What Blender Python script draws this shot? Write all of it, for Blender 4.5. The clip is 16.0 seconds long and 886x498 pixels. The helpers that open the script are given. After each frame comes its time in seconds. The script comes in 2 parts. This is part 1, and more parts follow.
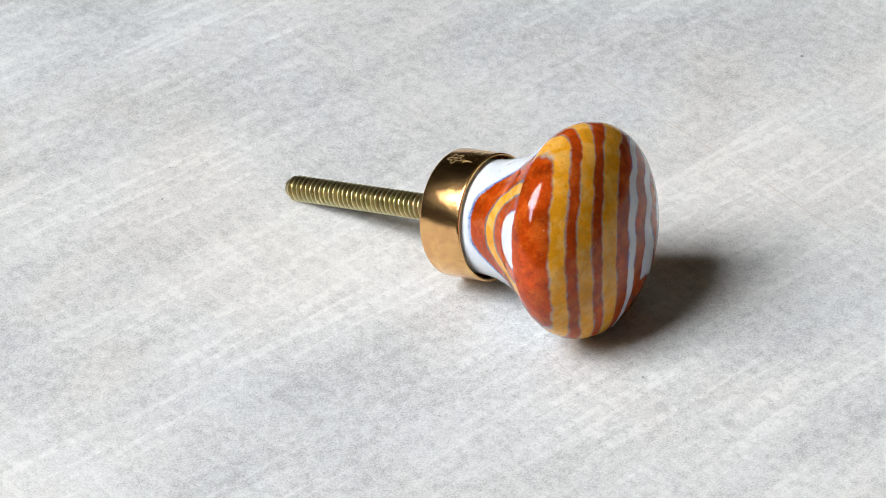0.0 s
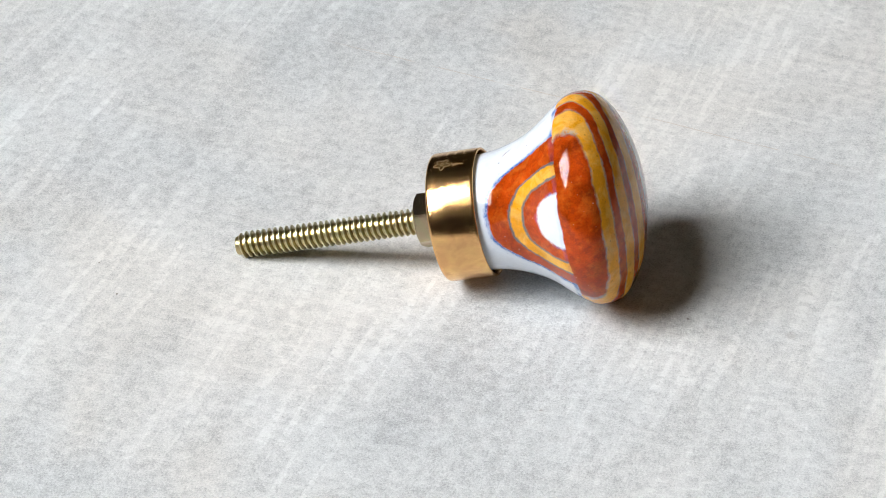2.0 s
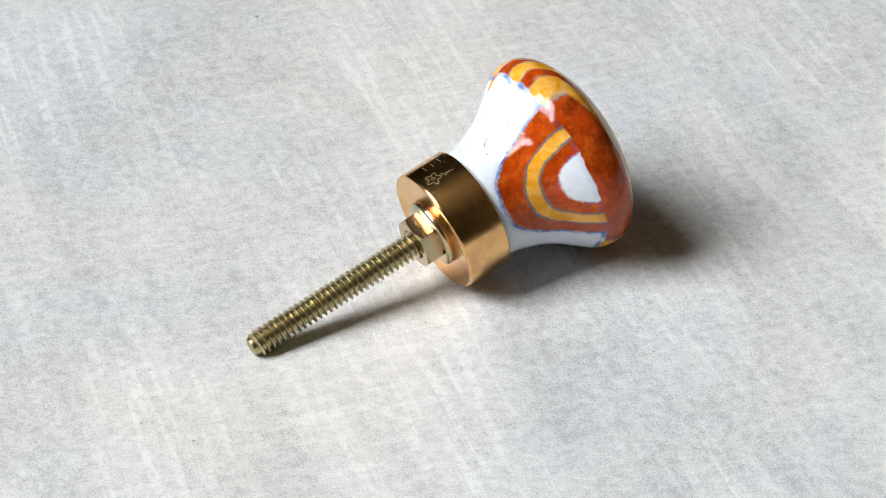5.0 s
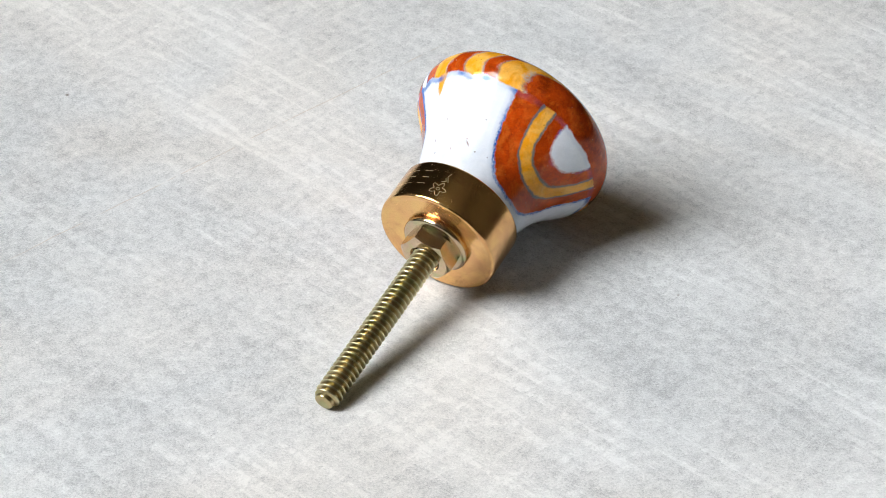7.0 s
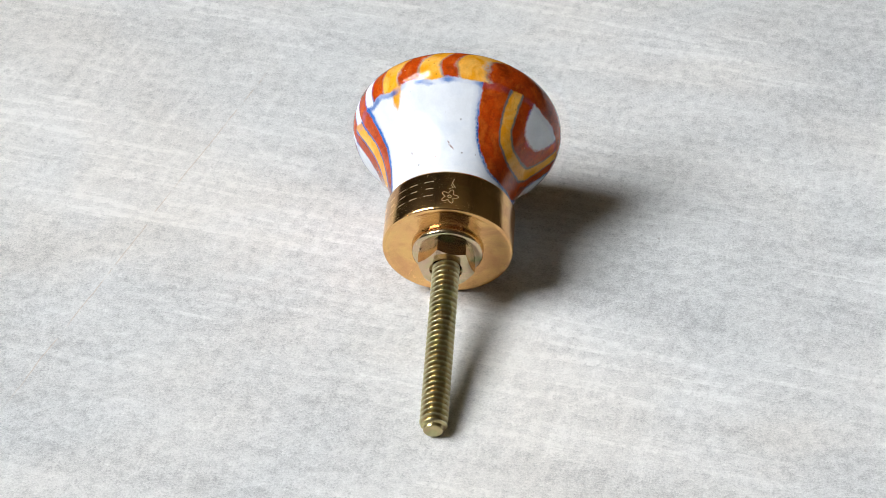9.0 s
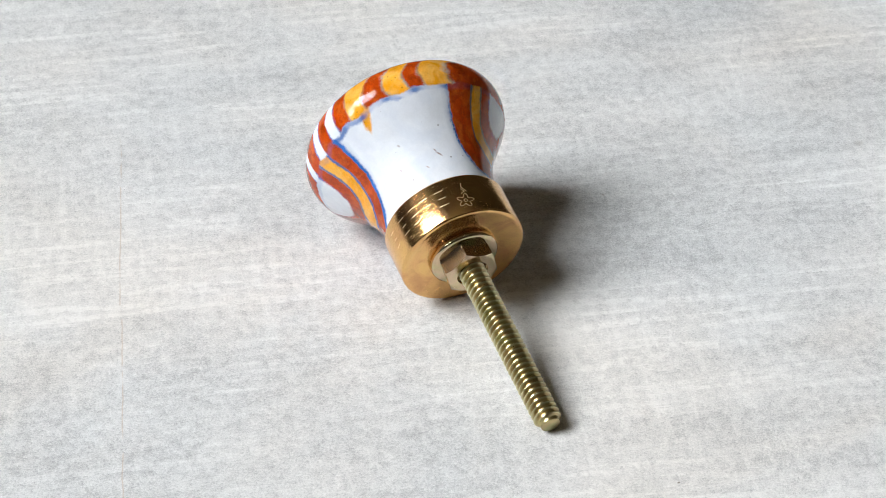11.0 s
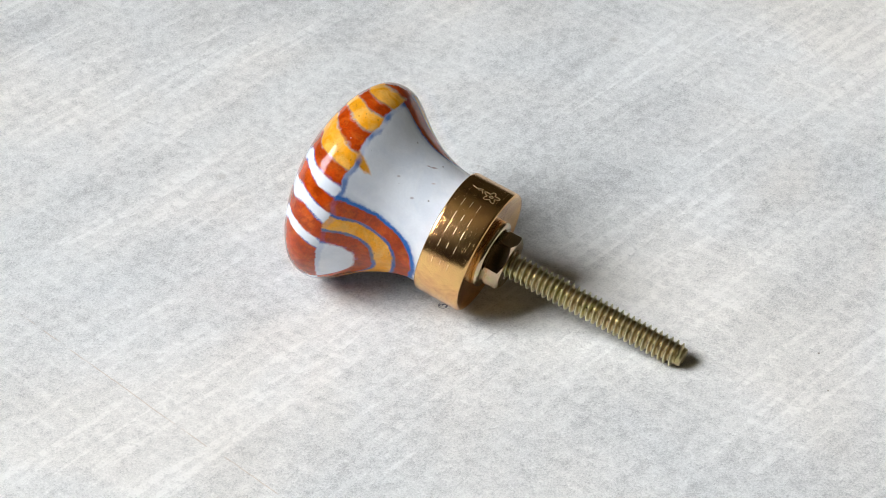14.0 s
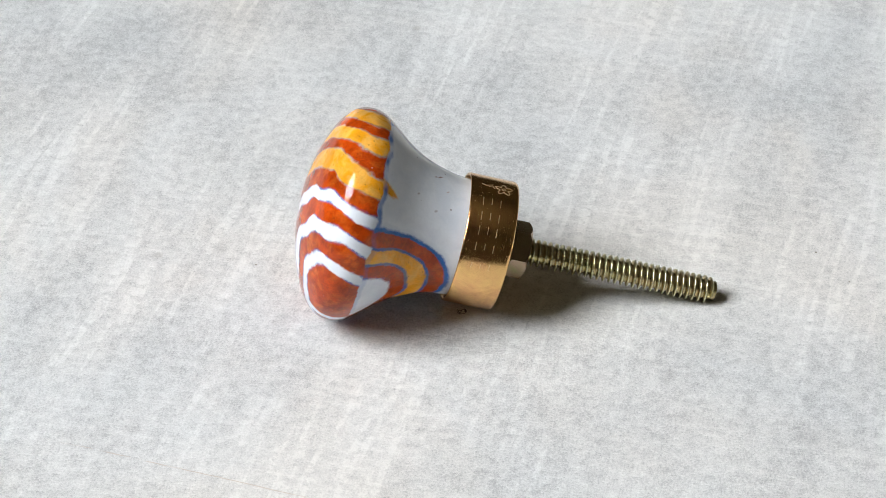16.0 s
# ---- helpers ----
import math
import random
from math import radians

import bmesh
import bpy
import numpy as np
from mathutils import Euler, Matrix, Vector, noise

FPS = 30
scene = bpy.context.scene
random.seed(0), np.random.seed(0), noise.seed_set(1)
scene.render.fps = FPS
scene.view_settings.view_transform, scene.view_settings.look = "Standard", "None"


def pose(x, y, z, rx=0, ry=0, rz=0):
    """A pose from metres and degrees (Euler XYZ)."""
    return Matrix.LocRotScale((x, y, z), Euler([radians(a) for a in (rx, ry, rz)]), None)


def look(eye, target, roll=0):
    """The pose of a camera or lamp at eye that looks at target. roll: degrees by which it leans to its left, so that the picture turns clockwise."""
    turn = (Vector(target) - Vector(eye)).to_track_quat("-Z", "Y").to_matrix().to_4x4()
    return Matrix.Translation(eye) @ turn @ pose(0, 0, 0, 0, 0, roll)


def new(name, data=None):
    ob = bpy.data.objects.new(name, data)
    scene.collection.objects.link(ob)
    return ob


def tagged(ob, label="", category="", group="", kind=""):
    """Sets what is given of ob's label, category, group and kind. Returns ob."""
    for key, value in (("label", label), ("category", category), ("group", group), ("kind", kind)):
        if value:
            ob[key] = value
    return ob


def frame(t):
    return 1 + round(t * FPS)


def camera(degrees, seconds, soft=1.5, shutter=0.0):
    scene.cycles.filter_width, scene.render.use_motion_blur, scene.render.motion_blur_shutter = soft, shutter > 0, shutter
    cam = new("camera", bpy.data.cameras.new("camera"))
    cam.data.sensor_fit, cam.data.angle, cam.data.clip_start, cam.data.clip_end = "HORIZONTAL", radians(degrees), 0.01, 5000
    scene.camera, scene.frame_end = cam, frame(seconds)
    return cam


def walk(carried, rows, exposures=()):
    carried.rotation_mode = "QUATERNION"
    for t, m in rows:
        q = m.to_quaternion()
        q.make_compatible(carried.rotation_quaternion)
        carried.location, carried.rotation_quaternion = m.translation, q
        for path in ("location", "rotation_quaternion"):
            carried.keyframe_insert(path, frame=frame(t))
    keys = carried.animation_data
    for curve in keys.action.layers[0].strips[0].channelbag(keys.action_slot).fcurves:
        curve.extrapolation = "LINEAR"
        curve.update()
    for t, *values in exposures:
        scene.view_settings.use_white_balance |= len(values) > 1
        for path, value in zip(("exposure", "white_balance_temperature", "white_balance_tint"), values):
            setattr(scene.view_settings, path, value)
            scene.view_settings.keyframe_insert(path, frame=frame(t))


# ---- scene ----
cam = camera(17.787, 16.0, soft=0.75)
EYE = Vector((0.0, -0.39120, 0.29900))
AIM = EYE + Vector((-0.01005, 0.80197, -0.59728))
walk(cam, [(0, look(EYE, AIM, -0.334)), (16, look(EYE, AIM, -0.334))])
cam.data.dof.use_dof = True
cam.data.dof.focus_distance = 0.469
cam.data.dof.aperture_fstop = 105

# ---- light: a tall window beside the turning board, overcast sky outside ----
scene.view_settings.exposure = 0.0
world = bpy.data.worlds.new("overcast_sky")
scene.world = world
world.use_nodes = True
wn = world.node_tree.nodes
sky = wn.new("ShaderNodeTexSky")
sky.sky_type = 'NISHITA'
sky.sun_disc = False
sky.sun_elevation = radians(40)
sky.sun_rotation = radians(270)
world.node_tree.links.new(sky.outputs[0], wn["Background"].inputs[0])
wn["Background"].inputs[1].default_value = 0.1

WALL_X = -0.95
WIN_Y0, WIN_Y1, WIN_Z0, WIN_Z1 = -0.76, 0.05, 0.64, 2.10
win_light = bpy.data.lights.new("window_daylight", 'AREA')
win_light.shape = 'RECTANGLE'
win_light.size = WIN_Z1 - WIN_Z0
win_light.size_y = WIN_Y1 - WIN_Y0
win_light.energy = 163
win_light.color = (0.965, 0.982, 0.995)
lamp = new("window_daylight", win_light)
lamp.matrix_world = Matrix.LocRotScale(
    (WALL_X - 0.09, (WIN_Y0 + WIN_Y1) / 2, (WIN_Z0 + WIN_Z1) / 2), Euler((0, radians(-90), 0)), None)


# ---- node arithmetic ----
class Val:
    """A number in a material's node tree, with the usual operators."""

    def __init__(self, nt, sock):
        self.nt, self.sock = nt, sock

    def op(self, kind, *others, clamp=False):
        n = self.nt.nodes.new("ShaderNodeMath")
        n.operation, n.use_clamp = kind, clamp
        for i, o in enumerate((self, *others)):
            if isinstance(o, Val):
                self.nt.links.new(o.sock, n.inputs[i])
            else:
                n.inputs[i].default_value = o
        return Val(self.nt, n.outputs[0])

    def __add__(self, o): return self.op('ADD', o)
    def __sub__(self, o): return self.op('SUBTRACT', o)
    def __mul__(self, o): return self.op('MULTIPLY', o)
    def abs(self): return self.op('ABSOLUTE')
    def max(self, o): return self.op('MAXIMUM', o)
    def min(self, o): return self.op('MINIMUM', o)

    def above(self, edge, soft):
        """1 where the number is above edge, 0 below, with a soft edge."""
        return ((self - edge) * (1.0 / soft)).op('ADD', 0.5, clamp=True)

    def below(self, edge, soft):
        return ((self - edge) * (-1.0 / soft)).op('ADD', 0.5, clamp=True)

    def line(self, edge, half, soft):
        """1 on a line where the number is within half of edge."""
        return (self - edge).abs().below(half, soft)


def hyp(a, b):
    return (a * a + b * b).op('SQRT')


def mat(name):
    m = bpy.data.materials.new(name)
    m.use_nodes = True
    return m, m.node_tree, m.node_tree.nodes["Principled BSDF"]


def coords(nt, scale=(1, 1, 1), turn=0.0):
    """The thing's own coordinates, turned about z and then stretched."""
    vec = nt.nodes.new("ShaderNodeTexCoord").outputs["Object"]
    for turned, stretch in ((turn, (1, 1, 1)), (0.0, scale)):
        mp = nt.nodes.new("ShaderNodeMapping")
        mp.inputs["Scale"].default_value = stretch
        mp.inputs["Rotation"].default_value = (0, 0, turned)
        nt.links.new(vec, mp.inputs["Vector"])
        vec = mp.outputs[0]
    return vec


def noise_val(nt, vec, scale, detail=3.0, rough=0.55, distort=0.0):
    n = nt.nodes.new("ShaderNodeTexNoise")
    n.inputs["Scale"].default_value = scale
    n.inputs["Detail"].default_value = detail
    n.inputs["Roughness"].default_value = rough
    n.inputs["Distortion"].default_value = distort
    nt.links.new(vec, n.inputs["Vector"])
    return Val(nt, n.outputs[0])


def mix(nt, fac, a, b, blend='MIX'):
    n = nt.nodes.new("ShaderNodeMix")
    n.data_type, n.blend_type = 'RGBA', blend
    if isinstance(fac, Val):
        nt.links.new(fac.sock, n.inputs[0])
    else:
        n.inputs[0].default_value = fac
    for i, c in ((6, a), (7, b)):
        if isinstance(c, tuple):
            n.inputs[i].default_value = (*c, 1)
        else:
            nt.links.new(c, n.inputs[i])
    return n.outputs[2]


def grey(nt, val):
    n = nt.nodes.new("ShaderNodeCombineColor")
    for i in range(3):
        nt.links.new(val.sock, n.inputs[i])
    return n.outputs[0]


def bump(nt, bsdf, height, strength, distance):
    n = nt.nodes.new("ShaderNodeBump")
    n.inputs["Strength"].default_value = strength
    n.inputs["Distance"].default_value = distance
    nt.links.new(height.sock, n.inputs["Height"])
    nt.links.new(n.outputs[0], bsdf.inputs["Normal"])


# ---- materials ----
RED, YELLOW, WHITE, BLUE, SMOKE = (0.42, 0.048, 0.003), (0.80, 0.335, 0.012), (0.75, 0.79, 0.855), (0.010, 0.105, 0.38), (0.11, 0.15, 0.16)


def painted_glaze():
    """White glazed ceramic with hand-painted stripes over the face and nested arches on two sides of the neck."""
    m, nt, b = mat("hand_painted_glaze")
    vec = coords(nt)
    sep = nt.nodes.new("ShaderNodeSeparateXYZ")
    nt.links.new(vec, sep.inputs[0])
    x, y, s = (Val(nt, sep.outputs[i]) * 1000.0 for i in range(3))
    fine = noise_val(nt, vec, 1500, 2.0) - 0.5
    wob = (noise_val(nt, vec, 260, 2.0) - 0.5) * 1.9 + fine * 0.9 + (noise_val(nt, vec, 3600, 2.0) - 0.5) * 0.55
    wob2 = (noise_val(nt, vec, 240, 1.5) - 0.5) * 1.9 + (noise_val(nt, vec, 1100, 2.0) - 0.5) * 0.8
    blot = noise_val(nt, vec, 420, 4.0, 0.65)
    wash = noise_val(nt, vec, 150, 2.0, 0.5, 0.4)
    grain = noise_val(nt, vec, 3200, 3.0, 0.7)
    chalk = noise_val(nt, vec, 2400, 2.0, 0.7).above(0.42, 0.22)
    broad = noise_val(nt, vec, 230, 2.0).above(0.46, 0.2)
    patch = broad * chalk
    patch2 = noise_val(nt, vec, 310, 2.0, 0.5, 0.3).above(0.50, 0.16) * chalk

    def shade(colour, lo, hi):
        k = (blot * 0.6 + grain * 0.35 + wash * 0.5 - 0.725) * ((hi - lo) * 1.7) + (lo + hi) / 2
        return mix(nt, 1.0, colour, grey(nt, k), 'MULTIPLY')

    def dots(scale, size, keep):
        """Sparse round dots."""
        vor = nt.nodes.new("ShaderNodeTexVoronoi")
        vor.inputs["Scale"].default_value = scale
        nt.links.new(vec, vor.inputs["Vector"])
        return Val(nt, vor.outputs["Distance"]).below(size, size * 0.6) * noise_val(nt, vec, scale * 0.7, 1.0).above(keep, 0.04)

    def around(phi, radius):
        """Millimetres along the girth from the line at angle phi."""
        c, sn = math.cos(radians(phi)), math.sin(radians(phi))
        return (y * c - x * sn).op('ARCTAN2', x * c + y * sn) * radius

    red = shade(RED, 0.28, 1.62)
    red = mix(nt, noise_val(nt, vec, 360, 3.0, 0.6, 0.5).above(0.58, 0.2) * 0.55, red, shade((0.60, 0.13, 0.015), 0.7, 1.3))
    red = mix(nt, noise_val(nt, vec, 700, 4.0, 0.7).below(0.42, 0.12) * 0.55, red, shade((0.22, 0.030, 0.006), 0.7, 1.2))
    red = mix(nt, dots(800, 0.09, 0.58) * 0.5, red, (0.78, 0.55, 0.45))
    yellow = shade(YELLOW, 0.62, 1.28)
    yellow = mix(nt, noise_val(nt, vec, 300, 3.0, 0.6, 0.6).above(0.52, 0.2) * 0.6, yellow, shade((0.86, 0.50, 0.12), 0.75, 1.2))
    yellow = mix(nt, dots(1000, 0.15, 0.50) * 0.5, yellow, (0.22, 0.10, 0.02))
    white = shade(WHITE, 0.88, 1.07)
    white = mix(nt, noise_val(nt, vec, 170, 4.0, 0.65, 0.6).above(0.54, 0.16) * 0.30, white, (0.56, 0.63, 0.74))
    blue = shade(BLUE, 0.5, 1.6)
    smoke = shade(SMOKE, 0.6, 1.4)

    def arch(col, phi, outer, centre, radii, gap, faint):
        """Nested squarish arcs round a point of the neck's upper edge."""
        u, v = (s - centre).abs(), around(phi, 17.2).abs()
        r = (u.op('POWER', 2.6) + v.op('POWER', 2.6)).op('POWER', 1 / 2.6) + wob * 0.55
        w = around(outer, 17.2).abs()
        far = (u.op('POWER', 2.6) + w.op('POWER', 2.6)).op('POWER', 1 / 2.6) + wob * 0.6
        r0, r1, r2, r3 = radii
        edge = patch * (1.0 - faint) + faint
        gw = 0.36 + faint * 0.22
        halo = (blot * 1.6 + grain * 0.6 - 0.6).op('ADD', 0.0, clamp=True)
        col = mix(nt, far.below(r3 + 0.9 + faint * 0.5, 1.3) * halo * 0.62, col, (0.19, 0.27, 0.42))
        col = mix(nt, far.below(r3 + 0.40 + faint * 0.5, 0.5) * edge, col, blue)
        col = mix(nt, far.below(r3, 0.3), col, red)
        col = mix(nt, r.below(r2 + gw, 0.3) * 0.9, col, gap)
        col = mix(nt, r.below(r2, 0.3), col, yellow)
        col = mix(nt, r.below(r1, 0.3) * 0.9, col, gap)
        col = mix(nt, r.below(r1 - gw, 0.3), col, red)
        col = mix(nt, r.below(r0 + 0.35, 0.5) * patch2, col, blue)
        return mix(nt, r.below(r0, 0.5), col, white), far.above(r3 + 0.3, 0.5)

    neck, out_a = arch(white, 157, 153, 61.0, (4.6, 7.6, 9.7, 13.8), smoke, 0.3)
    neck, out_b = arch(neck, -19, -19, 61.0, (5.4, 8.6, 11.3, 14.3), mix(nt, patch * 0.8 + 0.2, smoke, blue), 0.95)
    # a stray brush drop below the rim, with a thin tail
    across = around(55, 16.5)
    drop = hyp(across - (s - 60.4) * 0.5, (s - 60.4) * 0.5) + wob * 0.4
    neck = mix(nt, drop.below(0.9, 0.4), neck, yellow)
    tail = hyp(across - (s - 60.0) * 0.52, (s - 59.4) * 0.25) + wob * 0.2
    neck = mix(nt, tail.below(0.30, 0.25) * 0.9, neck, yellow)
    # iron specks and a few marks in the glaze
    neck = mix(nt, dots(420, 0.055, 0.48) * out_a * out_b * 0.55, neck, (0.20, 0.19, 0.24))
    neck = mix(nt, dots(230, 0.036, 0.44) * out_a * out_b * 0.7, neck, (0.10, 0.07, 0.06))
    neck = mix(nt, dots(330, 0.036, 0.48) * out_a * out_b * 0.5, neck, (0.16, 0.14, 0.15))
    for phi, at, size, slant, tint in ((90, 50.6, 0.33, 0.9, (0.22, 0.10, 0.09)), (87.5, 51.4, 0.22, 0.6, (0.20, 0.10, 0.10)), (96, 55.1, 0.17, 0.0, (0.02, 0.02, 0.02)),
                                       (53, 50.7, 0.30, 0.4, (0.36, 0.33, 0.36)), (62, 54.2, 0.26, 0.3, (0.40, 0.36, 0.38)), (76, 49.0, 0.22, 0.8, (0.45, 0.33, 0.32))):
        v = around(phi, 11.5)
        spot = hyp(v + (s - at) * slant, (s - at) * (1.0 - slant * 0.55)) + fine * 0.3
        neck = mix(nt, spot.below(size * 0.62, 0.2) * 0.75, neck, tint)

    # stripes over the face, bowed and bending over the rim
    ca, sa = math.cos(radians(-20)), math.sin(radians(-20))
    q, p = x * ca + y * sa, y * ca - x * sa
    h = s * -1.0 + 72.4
    g = q - p * p * 0.0201 + h * 0.217 - h * p * 0.0238 - p * q * 0.01081 - h * q * 0.0219 + q * p * p * 0.000278
    g_near = (q - p * p * 0.0215) * 0.92 + 1.0 - (h - 4.0).max(0.0) * 0.2
    late = q.above(1.0, 6.0)
    g = g_near + (g - g_near) * late
    g = g - (p * -1.0 + 3.0).max(0.0) * q.above(8.0, 4.0) * 0.4
    g = g + wob2 * 0.54 + (p * 0.9 + h * 0.5).op('SINE') * late * 0.28
    edges = [(-14.4, 'y'), (-12.0, 'r'), (-10.1, 'y'), (-7.5, 'r'), (-5.45, 'y'), (-2.2, 'r'), (0.5, 'w'), (2.5, 'r'),
             (5.6, 'w'), (8.0, 'r'), (10.8, 'w'), (12.65, 'r')]
    face = red
    paint = {'y': yellow, 'r': red, 'w': white}
    before = 'r'
    for e, k in edges:
        face = mix(nt, g.above(e, 0.3), face, paint[k])
    for e, k in edges:
        if 'w' in (k, before):
            face = mix(nt, g.line(e, 0.20, 0.35) * patch2 * 0.8, face, blue)
        else:
            face = mix(nt, g.line(e, 0.10, 0.28) * (patch * 0.55 + 0.2), face, smoke)
            face = mix(nt, g.line(e + 0.05, 0.20, 0.3) * patch2 * 0.55, face, (0.42, 0.43, 0.42))
        before = k
    # the last field closes in a white line
    low = p + wob * 0.4
    face = mix(nt, g.above(11.2, 0.4) * low.line(-6.1, 0.75, 0.4), face, white)
    rim = s + wob * 0.45 + (g * 1.3).op('SINE') * 0.22
    col = mix(nt, rim.above(60.75, 0.25), neck, face)
    edge = (broad * 0.72 + 0.10) * (out_a * 0.85 + 0.15) * (out_b * 0.7 + 0.3)
    col = mix(nt, rim.line(60.4, 0.38, 0.4) * edge, col, blue)
    nt.links.new(col, b.inputs["Base Color"])
    b.inputs["Roughness"].default_value = 0.035
    b.inputs["IOR"].default_value = 1.41
    bump(nt, b, noise_val(nt, vec, 300, 2.0) + grain * 0.04, 0.22, 0.0005)
    return m


def metal(name, base, tint, rough, scratch, iris=0.0, relief=0.09, crest=None):
    m, nt, b = mat(name)
    vec = coords(nt)
    n1 = noise_val(nt, vec, 330, 4.0, 0.6)
    col = mix(nt, n1.above(0.55, 0.35), base, tint)
    stain = noise_val(nt, vec, 160, 5.0, 0.65, 0.8).above(0.56, 0.12)
    col = mix(nt, stain * 0.55, col, tuple(c * k for c, k in zip(tint, (0.74, 0.66, 0.72))))
    if iris:
        hue = nt.nodes.new("ShaderNodeValToRGB")
        hue.color_ramp.elements[0].color = (0.53, 0.47, 0.22, 1)
        hue.color_ramp.elements[0].position = 0.3
        hue.color_ramp.elements[1].color = (0.40, 0.50, 0.24, 1)
        hue.color_ramp.elements[1].position = 0.72
        e = hue.color_ramp.elements.new(0.5)
        e.color = (0.68, 0.41, 0.31, 1)
        nt.links.new(noise_val(nt, vec, 210, 2.0, 0.5, 0.6).sock, hue.inputs[0])
        col = mix(nt, iris, col, hue.outputs[0])
    if crest:
        # paler on the thread's crest, darker in its groove, split by radius
        sep = nt.nodes.new("ShaderNodeSeparateXYZ")
        nt.links.new(vec, sep.inputs[0])
        rad = hyp(Val(nt, sep.outputs[0]) * 1000.0, Val(nt, sep.outputs[1]) * 1000.0)
        crest_mask = (rad + (n1 - 0.5) * 0.3).above(crest, 0.35)
        col = mix(nt, crest_mask, mix(nt, 1.0, col, (0.82, 0.80, 0.66), 'MULTIPLY'), mix(nt, 0.6, col, (0.68, 0.69, 0.46)))
    nt.links.new(col, b.inputs["Base Color"])
    b.inputs["Metallic"].default_value = 1.0
    streak = noise_val(nt, coords(nt, (1, 1, 0.10), 0.5), 2200, 3.0, 0.7)
    cross = noise_val(nt, coords(nt, (0.14, 1, 1), 0.9), 3800, 3.0, 0.7)
    scuff = cross.above(0.60, 0.12) * noise_val(nt, vec, 190, 2.0).above(0.48, 0.2)
    r = noise_val(nt, vec, 900, 5.0, 0.7) * 0.14 + streak * scratch + scuff * 0.10 + (rough - 0.11)
    nt.links.new(r.sock, b.inputs["Roughness"])
    bump(nt, b, streak * 0.6 + scuff * 0.9 + noise_val(nt, vec, 1300, 4.0) * 0.8, relief, 0.00008)
    return m


def washed_board():
    """Pale grey distressed paint, brushed both ways over a panel."""
    m, nt, b = mat("distressed_grey_paint")
    TURN = radians(9)
    plain = coords(nt)
    along = coords(nt, (9, 75, 9), TURN)
    across = coords(nt, (70, 12, 9), TURN)
    cloud = noise_val(nt, plain, 17, 4.0, 0.6, 0.4)
    cloud2 = noise_val(nt, coords(nt, (14, 34, 14), TURN), 1.0, 4.0, 0.62, 0.3)
    st1 = noise_val(nt, along, 1.6, 3.0, 0.55, 0.25)
    st2 = noise_val(nt, across, 1.5, 3.0, 0.55, 0.25)
    mott = noise_val(nt, coords(nt, (1.15, 1.0, 1), TURN), 430, 5.0, 0.7)
    grain = noise_val(nt, plain, 2500, 3.0, 0.9)
    breaks = noise_val(nt, plain, 240, 2.0).above(0.47, 0.16)
    scr1 = noise_val(nt, coords(nt, (12, 420, 9), TURN), 1.0, 2.0, 0.5, 0.1).above(0.62, 0.10) * noise_val(nt, plain, 26, 2.0).above(0.52, 0.2)
    scr2 = noise_val(nt, coords(nt, (380, 14, 9), TURN), 1.0, 2.0, 0.5, 0.1).above(0.64, 0.10) * noise_val(nt, plain, 31, 2.0).above(0.55, 0.2)
    # clusters of white dry-brush strokes, broken into dashes by the weave under them
    weave = noise_val(nt, coords(nt, (620, 380, 9), TURN), 1.0, 2.0, 0.6).above(0.44, 0.14)
    dab1 = noise_val(nt, coords(nt, (34, 520, 9), TURN), 1.0, 2.0, 0.45, 0.2).above(0.56, 0.10) * cloud2.above(0.50, 0.14) * weave
    dab2 = noise_val(nt, coords(nt, (480, 40, 9), TURN), 1.0, 2.0, 0.45, 0.2).above(0.58, 0.10) * cloud.above(0.52, 0.14) * weave
    pit = noise_val(nt, plain, 2300, 3.0, 0.7).below(0.36, 0.08)
    k = (cloud - 0.5) * 0.48 + (cloud2 - 0.5) * 0.48 + (st1 - 0.5) * 0.34 + (st2 - 0.5) * 0.18 + (mott - 0.5) * 0.92 + (grain - 0.5) * 1.25
    k = k + scr1 * breaks * 0.10 + scr2 * breaks * 0.05 + dab1 * 0.24 + dab2 * 0.12 - pit * 0.12 + 0.0
    k = (k * 1.0 + 0.5).op('ADD', 0.0, clamp=True)
    ramp = nt.nodes.new("ShaderNodeValToRGB")
    ramp.color_ramp.elements[0].color = (0.40, 0.405, 0.414, 1)
    ramp.color_ramp.elements[0].position = 0.18
    ramp.color_ramp.elements[1].color = (0.80, 0.80, 0.795, 1)
    ramp.color_ramp.elements[1].position = 0.82
    mid = ramp.color_ramp.elements.new(0.5)
    mid.color = (0.65, 0.65, 0.648, 1)
    nt.links.new(k.sock, ramp.inputs[0])
    tone = noise_val(nt, plain, 13, 3.0, 0.6, 0.5)
    col = mix(nt, tone.above(0.55, 0.28), ramp.outputs[0], mix(nt, 1.0, ramp.outputs[0], (1.0, 0.975, 0.94), 'MULTIPLY'))
    col = mix(nt, tone.below(0.45, 0.28), col, mix(nt, 1.0, ramp.outputs[0], (0.955, 0.985, 1.0), 'MULTIPLY'))
    vor = nt.nodes.new("ShaderNodeTexVoronoi")
    vor.inputs["Scale"].default_value = 62
    nt.links.new(plain, vor.inputs["Vector"])
    speck = Val(nt, vor.outputs["Distance"]).below(0.022, 0.015) * noise_val(nt, plain, 80, 1.0).above(0.56, 0.04)
    col = mix(nt, speck * 0.8, col, (0.16, 0.13, 0.11))
    sep = nt.nodes.new("ShaderNodeSeparateXYZ")
    nt.links.new(plain, sep.inputs[0])
    bx, by = (Val(nt, sep.outputs[i]) * 1000.0 for i in range(2))
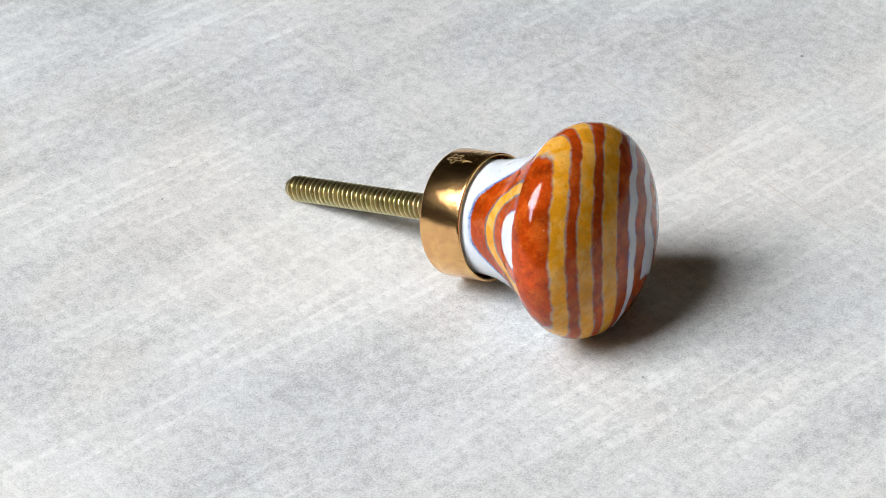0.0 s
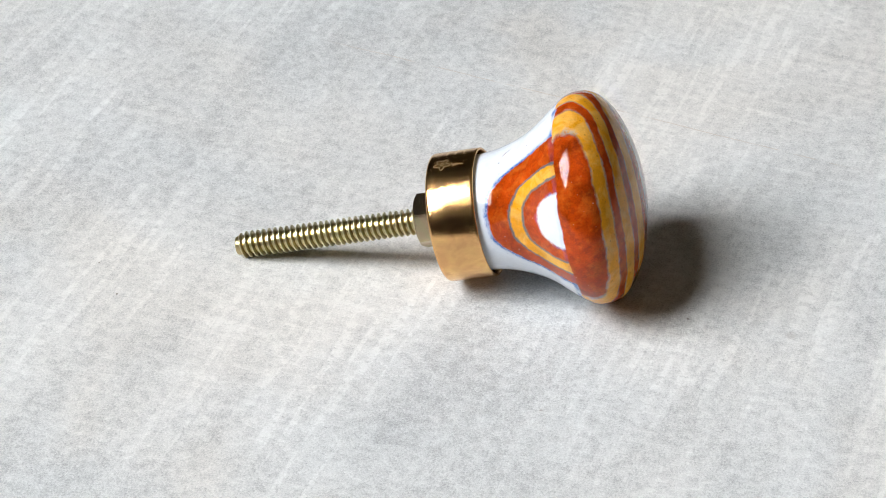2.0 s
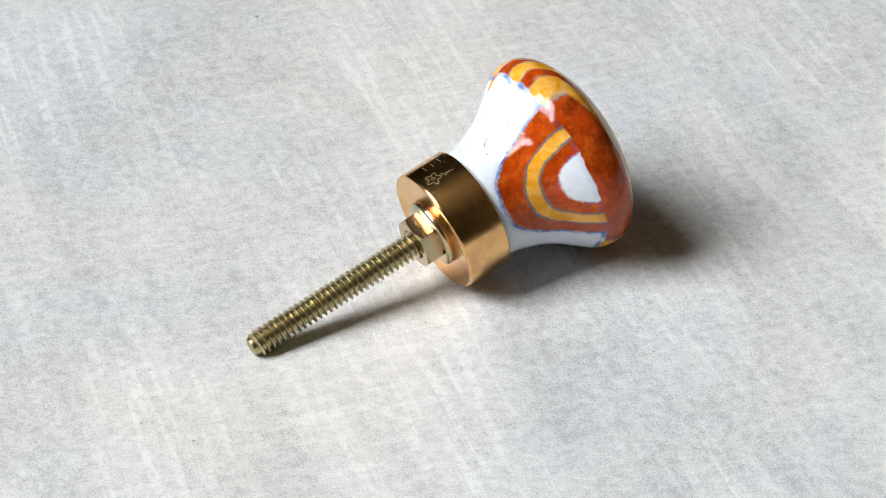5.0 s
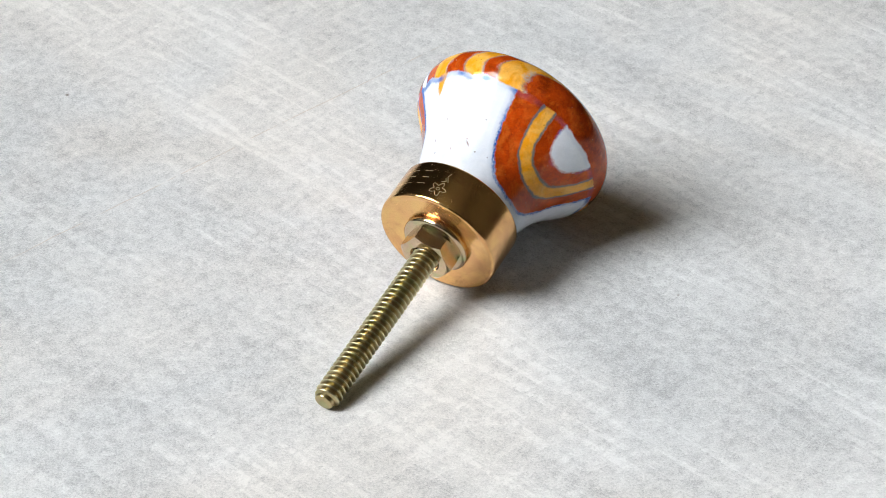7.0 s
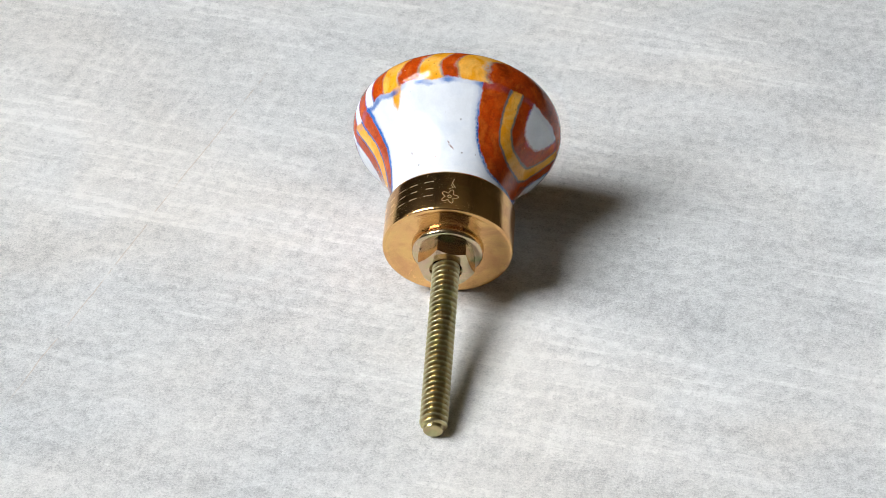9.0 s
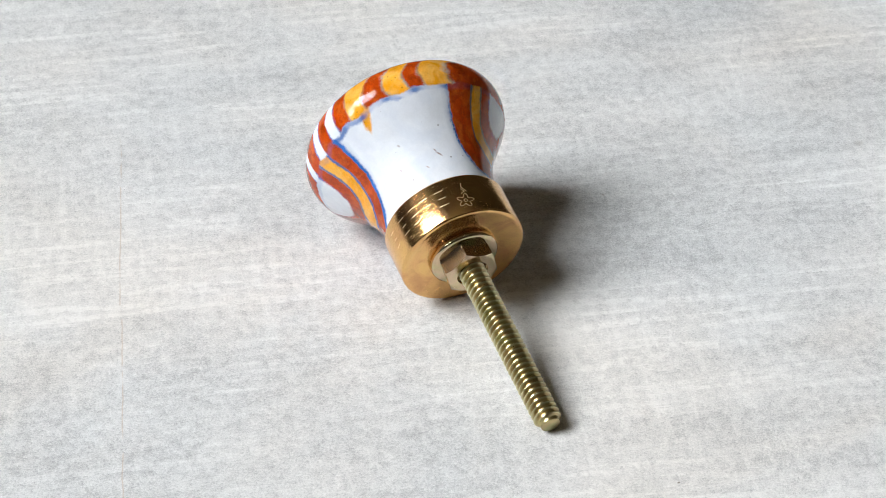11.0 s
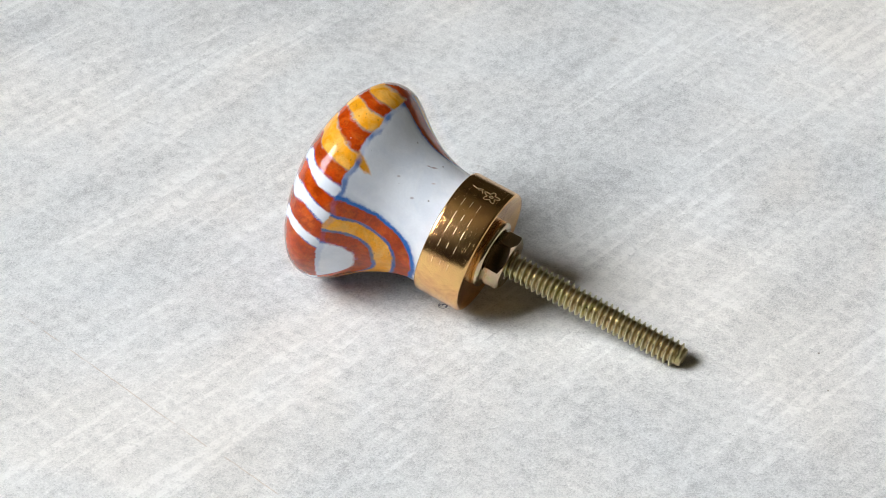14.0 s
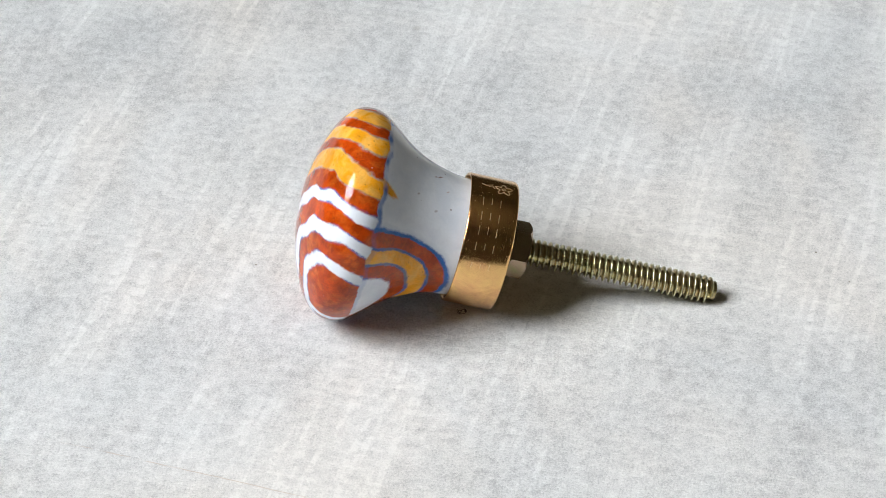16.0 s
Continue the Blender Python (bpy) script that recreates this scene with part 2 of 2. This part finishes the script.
    hair = (bx + 51.8 - (by - 48.2) * 0.211 + (cloud2 - 0.5) * 2.0).abs().below(0.10, 0.14)
    hair = hair * by.above(-40.0, 12.0) * by.below(60.0, 12.0) * noise_val(nt, plain, 150, 2.0).above(0.45, 0.1)
    col = mix(nt, hair * 0.45, col, (0.50, 0.36, 0.25))
    for u, v, size in ((1.8, 38.2, 0.20), (15.5, -59.5, 0.20), (7.5, -65.3, 0.16), (81.8, 19.2, 0.8), (2.7, 56.0, 0.9)):
        spot = hyp(bx - u, by - v) + (grain - 0.5) * 0.3
        col = mix(nt, spot.below(size, size * 0.8) * (0.8 if size < 0.5 else 0.22), col, (0.12, 0.09, 0.07))
    nt.links.new(col, b.inputs["Base Color"])
    b.inputs["Roughness"].default_value = 0.6
    b.inputs["IOR"].default_value = 1.4
    bump(nt, b, mott * 0.9 + st1 * 0.3 + grain * 0.3, 0.5, 0.0006)
    return m


def plaster(name, colour, scale=9):
    m, nt, b = mat(name)
    vec = coords(nt)
    n = noise_val(nt, vec, scale, 5.0)
    nt.links.new(mix(nt, n.above(0.5, 0.6), tuple(c * 0.9 for c in colour), colour), b.inputs["Base Color"])
    b.inputs["Roughness"].default_value = 0.8
    bump(nt, b, noise_val(nt, vec, 220, 3.0), 0.2, 0.001)
    return m


GLAZE = painted_glaze()
BRASS = metal("worn_brass", (0.88, 0.55, 0.215), (0.84, 0.47, 0.205), 0.155, 0.13, relief=0.11)
ENGRAVE = metal("bright_cut_brass", (0.97, 0.76, 0.46), (0.93, 0.68, 0.38), 0.45, 0.05)
ZINC = metal("yellow_zinc_plate", (0.61, 0.58, 0.35), (0.51, 0.51, 0.31), 0.30, 0.08, 0.4, 0.14, crest=2.16)
STEEL = metal("bright_zinc_plate", (0.61, 0.57, 0.36), (0.51, 0.48, 0.30), 0.20, 0.08, 0.55, 0.08)
BOARD = washed_board()
WALL_PAINT = plaster("warm_grey_wall_paint", (0.054, 0.042, 0.020))
CEIL_PAINT = plaster("warm_white_ceiling_paint", (0.18, 0.15, 0.10))
FLOOR_PAINT = plaster("brown_floor", (0.14, 0.11, 0.09), 14)
FRAME_PAINT = plaster("white_window_paint", (0.6, 0.6, 0.58), 20)
INK, ink_nt, ink_b = mat("dark_blue_ink")
ink_b.inputs["Base Color"].default_value = (0.03, 0.035, 0.09, 1)
ink_b.inputs["Roughness"].default_value = 0.6


# ---- builders ----
def finish(name, bm, material, smooth=None):
    me = bpy.data.meshes.new(name)
    bm.normal_update()
    bm.to_mesh(me)
    bm.free()
    me.materials.append(material)
    if smooth is not None:
        me.polygons.foreach_set("use_smooth", [True] * len(me.polygons))
        me.set_sharp_from_angle(angle=radians(smooth))
    return new(name, me)


def part(name, bm, material, parent, label="", smooth=35):
    ob = finish(name, bm, material, smooth)
    ob.parent = parent
    return tagged(ob, label)


def box(bm, x0, x1, y0, y1, z0, z1):
    v = [bm.verts.new((x, y, z)) for z in (z0, z1) for y in (y0, y1) for x in (x0, x1)]
    for f in ((0, 2, 3, 1), (4, 5, 7, 6), (0, 1, 5, 4), (2, 6, 7, 3), (0, 4, 6, 2), (1, 3, 7, 5)):
        bm.faces.new([v[i] for i in f])


def lathe(outline, steps=96):
    """A closed or open outline of (axial, radius) in millimetres, turned about z."""
    bm = bmesh.new()
    rings = []
    for z, r in outline:
        if r < 1e-6:
            rings.append([bm.verts.new((0, 0, z / 1000))])
        else:
            rings.append([bm.verts.new((r / 1000 * math.cos(2 * math.pi * i / steps), r / 1000 * math.sin(2 * math.pi * i / steps), z / 1000))
                          for i in range(steps)])
    for a, b in zip(rings, rings[1:]):
        for i in range(steps):
            j = (i + 1) % steps
            if len(a) == 1 and len(b) == 1:
                continue
            if len(a) == 1:
                bm.faces.new((a[0], b[j], b[i]))
            elif len(b) == 1:
                bm.faces.new((a[i], a[j], b[0]))
            else:
                bm.faces.new((a[i], a[j], b[j], b[i]))
    bmesh.ops.recalc_face_normals(bm, faces=bm.faces)
    return bm


def smooth_curve(pts, per=8):
    """A Catmull-Rom curve through (axial, radius) points."""
    out = []
    n = len(pts)
    for i in range(n - 1):
        p0, p1, p2, p3 = (np.array(pts[max(0, min(n - 1, k))], float) for k in (i - 1, i, i + 1, i + 2))
        for t in np.arange(per) / per:
            out.append(0.5 * (2 * p1 + (p2 - p0) * t + (2 * p0 - 5 * p1 + 4 * p2 - p3) * t * t + (3 * p1 - p0 - 3 * p2 + p3) * t ** 3))
    out.append(np.array(pts[-1], float))
    return [(a, max(0.0, r)) for a, r in out]


# ---- the room ----
X0, X1, Y0, Y1, H, T = WALL_X, 1.9, -2.1, 1.7, 2.90, 0.12
FLOOR_Z = -0.012


def wall(name, *boxes):
    bm = bmesh.new()
    for bx in boxes:
        box(bm, *bx)
    return tagged(finish(name, bm, WALL_PAINT), "plain matt warm grey room wall", "wall", kind="structure")


wall("wall_west", (X0 - T, X0, Y0, WIN_Y0, FLOOR_Z, H), (X0 - T, X0, WIN_Y1, Y1, FLOOR_Z, H),
     (X0 - T, X0, WIN_Y0, WIN_Y1, FLOOR_Z, WIN_Z0), (X0 - T, X0, WIN_Y0, WIN_Y1, WIN_Z1, H))
wall("wall_east", (X1, X1 + T, Y0, Y1, FLOOR_Z, H))
wall("wall_north", (X0 - T, X1 + T, Y1, Y1 + T, FLOOR_Z, H))
wall("wall_south", (X0 - T, X1 + T, Y0 - T, Y0, FLOOR_Z, H))
bm = bmesh.new()
box(bm, X0 - T, X1 + T, Y0 - T, Y1 + T, H, H + 0.1)
tagged(finish("ceiling", bm, CEIL_PAINT), "plain matt warm white ceiling", "ceiling", kind="structure")
bm = bmesh.new()
box(bm, X0 - T, X1 + T, Y0 - T, Y1 + T, FLOOR_Z - 0.1, FLOOR_Z)
tagged(finish("floor", bm, FLOOR_PAINT), "plain brown matt floor under the panel", "floor", kind="structure")

window = tagged(new("window_1"), "white-painted window with a half-open slatted blind", "window", kind="structure")
GLASS_Y0, GLASS_Y1, GLASS_Z0, GLASS_Z1 = WIN_Y0 + 0.03, WIN_Y1 - 0.03, WIN_Z0 + 0.03, WIN_Z1 - 0.03
for name, boxes in (("window_frame", ((WIN_Y0, GLASS_Y0, WIN_Z0, WIN_Z1), (GLASS_Y1, WIN_Y1, WIN_Z0, WIN_Z1),
                                      (GLASS_Y0, GLASS_Y1, WIN_Z0, GLASS_Z0), (GLASS_Y0, GLASS_Y1, GLASS_Z1, WIN_Z1))),
                    *(("glazing_bar", ((y, y + 0.045, GLASS_Z0, GLASS_Z1),)) for y in (-0.51, -0.24))):
    bm = bmesh.new()
    for y0, y1, z0, z1 in boxes:
        box(bm, X0 - 0.06, X0 - 0.03, y0, y1, z0, z1)
    part(name, bm, FRAME_PAINT, window, smooth=None)
SLATS = 7
for k in range(SLATS):
    z = GLASS_Z0 + (GLASS_Z1 - GLASS_Z0) * (k + 0.5) / SLATS
    bm = bmesh.new()
    box(bm, X0 - 0.026, X0 - 0.020, GLASS_Y0, GLASS_Y1, z - 0.04, z + 0.04)
    part("blind_slat", bm, FRAME_PAINT, window, smooth=None)

# ---- the panel that turns ----
bm = bmesh.new()
box(bm, -0.24, 0.24, -0.24, 0.24, FLOOR_Z, 0.0)
bmesh.ops.bevel(bm, geom=list(bm.edges), offset=0.0012, segments=2, affect='EDGES')
panel = tagged(finish("display_board", bm, BOARD, 40), "pale grey distressed painted board with brushed streaks under the knob", "board")


def ribbon(bm, pts, half, place, lift):
    """A raised stroke along pts (two numbers each, in millimetres), set on a surface by place(u, v, height)."""
    rows = []
    n = len(pts)
    for i, (u, v) in enumerate(pts):
        a, b = pts[max(0, i - 1)], pts[min(n - 1, i + 1)]
        du, dv = b[0] - a[0], b[1] - a[1]
        k = math.hypot(du, dv) or 1
        du, dv = du / k, dv / k
        rows.append([bm.verts.new(place(u - dv * o, v + du * o, h)) for o, h in ((-half, -0.02), (-half * 0.6, lift), (half * 0.6, lift), (half, -0.02))])
    for a, b in zip(rows, rows[1:]):
        for i in range(3):
            bm.faces.new((a[i], a[i + 1], b[i + 1], b[i]))
    bm.faces.new(rows[0])
    bm.faces.new(rows[-1][::-1])


def circle_pts(cu, cv, r, n=18, a0=0.0, a1=360.0):
    return [(cu + r * math.cos(radians(a0 + (a1 - a0) * i / n)), cv + r * math.sin(radians(a0 + (a1 - a0) * i / n))) for i in range(n + 1)]


# a small ringed pen mark on the panel beside the collar
bm = bmesh.new()
on_panel = lambda u, v, h: (u / 1000, v / 1000, (h + 0.025) / 1000)
MU, MV = -7.7, 0.9
ribbon(bm, circle_pts(MU, MV, 0.80, 16, 60, 330), 0.065, on_panel, 0.01)
ribbon(bm, circle_pts(MU - 0.1, MV + 0.25, 0.32, 10, -60, 200), 0.09, on_panel, 0.01)
ribbon(bm, circle_pts(MU + 0.1, MV - 0.28, 0.35, 10, -140, 120), 0.09, on_panel, 0.01)
part("pen_mark", bm, INK, panel, "small dark blue ringed pen mark", None)

# ---- the knob ----
ELEV, AZIM = radians(14.247), radians(95.182)
AX = Vector((math.cos(ELEV) * math.cos(AZIM), math.cos(ELEV) * math.sin(AZIM), math.sin(ELEV)))
SIDE = AX.cross(Vector((0, 0, 1))).normalized()
UP = AX.cross(SIDE)
if UP.z < 0:
    UP = -UP
SIDE = UP.cross(AX)
LIE = Matrix((SIDE, UP, AX)).transposed().to_4x4()
LIE.translation = Vector((-0.00004, -0.04131, 0.00206))

knob = tagged(new("cabinet_knob"), "striped glazed ceramic cabinet knob with brass collar, lying on a board", "knob")

HEAD = [(43.5, 10.0), (45.6, 10.12), (48, 10.45), (50, 11.0), (52, 11.7), (54, 12.65), (56, 13.9), (58, 15.45), (60, 17.0), (61.6, 17.95),
        (63.45, 18.35), (65.35, 18.05), (67.05, 16.95), (68.95, 14.4), (70.55, 10.8), (71.6, 7), (72.15, 3.5), (72.34, 0)]
part("ceramic_head", lathe([(43.5, 0)] + smooth_curve(HEAD, 7), 160), GLAZE, knob, "white glazed ceramic head with rust and amber stripes", 60)

COLLAR = [(37.04, 0), (37.04, 9.6), (36.94, 10.1), (36.84, 10.62), (36.89, 10.92), (37.09, 11.08), (37.39, 11.15), (40.89, 11.15), (44.74, 11.15), (45.09, 11.12),
          (45.21, 11), (45.21, 10.8), (45.04, 10.66), (43.79, 10.55)]
collar = part("collar", lathe(COLLAR, 128), BRASS, knob, "polished brass collar with engraved marks", 50)

WASHER = [(37.2, 5.6), (37.1, 5.85), (36.85, 6.05), (36.5, 6.1), (36.2, 6.0), (35.98, 5.75), (35.9, 5.4), (35.9, 2.3)]
part("washer", lathe(WASHER, 72), STEEL, knob, "yellow zinc-plated flat washer", 60)


def hex_nut(z0, z1, flat, bore, first):
    """A chamfered hexagonal nut: the hexagon cut by a cone at its free end."""
    bm = bmesh.new()
    n, corner = 72, flat / math.cos(math.pi / 6)
    outer0, outer1, ring, inner, deep = [], [], [], [], []
    for i in range(n):
        a = 2 * math.pi * i / n
        k = (a + math.pi / 6) % (math.pi / 3) - math.pi / 6
        r = min(flat / math.cos(k), corner * 0.995)
        drop = max(0.0, r - flat * 1.005) * 0.75
        c, s = math.cos(a + first), math.sin(a + first)
        outer1.append(bm.verts.new((r * c / 1000, r * s / 1000, (z1 - drop) / 1000)))
        outer0.append(bm.verts.new((r * c / 1000, r * s / 1000, (z0 + drop) / 1000)))
        ring.append(bm.verts.new((flat * 0.985 * c / 1000, flat * 0.985 * s / 1000, z0 / 1000)))
        inner.append(bm.verts.new((bore * 1.2 * c / 1000, bore * 1.2 * s / 1000, z0 / 1000)))
        deep.append(bm.verts.new((bore * 0.97 * c / 1000, bore * 0.97 * s / 1000, (z0 + 1.0) / 1000)))
    for a, b in ((outer1, outer0), (outer0, ring), (ring, inner), (inner, deep)):
        for i in range(n):
            j = (i + 1) % n
            bm.faces.new((a[i], a[j], b[j], b[i]))
    bmesh.ops.recalc_face_normals(bm, faces=bm.faces)
    return bm


part("hex_nut", hex_nut(32.7, 36.0, 4.3, 2.35, radians(-17)), STEEL, knob, "yellow zinc-plated hexagonal nut", 20)


def screw(start, length, r_out, r_in, pitch, steps=36):
    """A threaded rod: one helical ridge wound round a core, with a worn chamfered tip."""
    bm = bmesh.new()
    prof = ((0.0, r_in), (0.16, r_in), (0.40, r_out * 0.985), (0.45, r_out), (0.53, r_out), (0.58, r_out * 0.985), (0.84, r_in))
    turns = int(length / pitch)
    cols = []
    for i in range(turns * steps + 1):
        a = 2 * math.pi * i / steps
        base = pitch * i / steps
        col = []
        for u, r in prof:
            z = base + u * pitch
            fade = min(1.0, max(0.0, (z - 0.15) / 1.0))
            rr = r_in * 0.97 + (r - r_in * 0.97) * (0.25 + 0.75 * fade)
            col.append(bm.verts.new((rr * math.cos(a) / 1000, rr * math.sin(a) / 1000, (z + start) / 1000)))
        cols.append(col)
    for i in range(len(cols) - 1):
        a, b = cols[i], cols[i + 1]
        for k in range(len(prof) - 1):
            bm.faces.new((a[k], b[k], b[k + 1], a[k + 1]))
        if i + steps < len(cols):
            c, d = cols[i + steps], cols[min(i + 1 + steps, len(cols) - 1)]
            if c is not d:
                bm.faces.new((a[-1], b[-1], d[0], c[0]))
    # tip: a slightly domed, chamfered end
    rings = []
    for z, r in ((1.1, r_in * 0.985), (0.1, r_in * 0.985), (-0.15, r_in * 0.93), (-0.28, r_in * 0.72), (-0.30, 0.0)):
        rings.append([bm.verts.new((r * math.cos(2 * math.pi * i / steps) / 1000, r * math.sin(2 * math.pi * i / steps) / 1000, (z + start) / 1000)) for i in range(steps)]
                     if r else [bm.verts.new((0, 0, (z + start) / 1000))])
    for a, b in zip(rings, rings[1:]):
        for i in range(steps):
            j = (i + 1) % steps
            bm.faces.new((a[i], a[j], b[j], b[i]) if len(b) > 1 else (a[i], a[j], b[0]))
    bmesh.ops.recalc_face_normals(bm, faces=bm.faces)
    return bm


part("screw", screw(-0.6, 34.4, 2.36, 1.70, 1.058), ZINC, knob, "yellow zinc-plated threaded screw", 25)

# engraved maker's mark on the collar: plain strokes and a rosette
R_COL = 11.15


def on_collar(u, v, h):
    a = u / R_COL
    return ((R_COL + h) * math.cos(a) / 1000, (R_COL + h) * math.sin(a) / 1000, v / 1000)


def arc_at(deg):
    return radians(deg) * R_COL


def mark(strokes):
    bm = bmesh.new()
    for st in strokes:
        ribbon(bm, st, 0.08, on_collar, 0.035)
    bmesh.ops.recalc_face_normals(bm, faces=bm.faces)
    part("engraved_mark", bm, ENGRAVE, collar, "bright engraved stroke", None)


Z_LO, Z_HI = 40.0, 43.0
Z_MID = (Z_LO + Z_HI) / 2
for deg, wide in ((14, 0.5), (31, 0.65), (45, 0.75), (58, 0.75), (73, 0.8)):
    u = arc_at(deg)
    mark([[(u + wide, Z_LO), (u - wide, Z_LO)], [(u + wide, Z_MID), (u - wide * 0.6, Z_MID)], [(u + wide, Z_HI), (u - wide, Z_HI)]])
U0, V0 = arc_at(92), 39.6
petal = [(U0 + (1.12 + 0.40 * math.cos(5 * a)) * math.cos(a), V0 + (1.12 + 0.40 * math.cos(5 * a)) * math.sin(a)) for a in np.linspace(0, 2 * math.pi, 41)]
mark([petal, circle_pts(U0, V0, 0.3, 10)])
mark([[(U0 - 0.2, 41.2), (U0 + 0.5, 41.6), (U0 + 0.1, 42.2)], [(U0 + 0.9, 41.5), (U0 + 0.3, 42.6), (U0 + 0.6, 43.4)]])


# ---- movement ----
def motions():
    """The panel turns about the z axis and carries the knob along."""
    times = (0, 0.5, 1, 1.5, 2, 2.5, 3, 3.5, 4, 6.5, 7, 7.5, 8, 8.5, 9, 11.5, 12, 12.5, 13, 13.5, 14, 14.5, 15, 15.5, 16)
    turns = (-128.92, -122.22, -115.46, -108.68, -101.9, -95.08, -88.3, -81.55, -74.87, -41.87, -35.23, -28.55, -21.84, -15.14, -8.48,
             24.47, 31.03, 37.57, 44.14, 50.75, 57.43, 64.16, 70.89, 77.6, 84.24)
    rows = []
    for i in range(65):
        t = i * 0.25
        rows.append((t, pose(0, 0, 0, 0, 0, float(np.interp(t, times, turns)))))
    walk(panel, rows)
    walk(knob, [(t, m @ LIE) for t, m in rows])


motions()
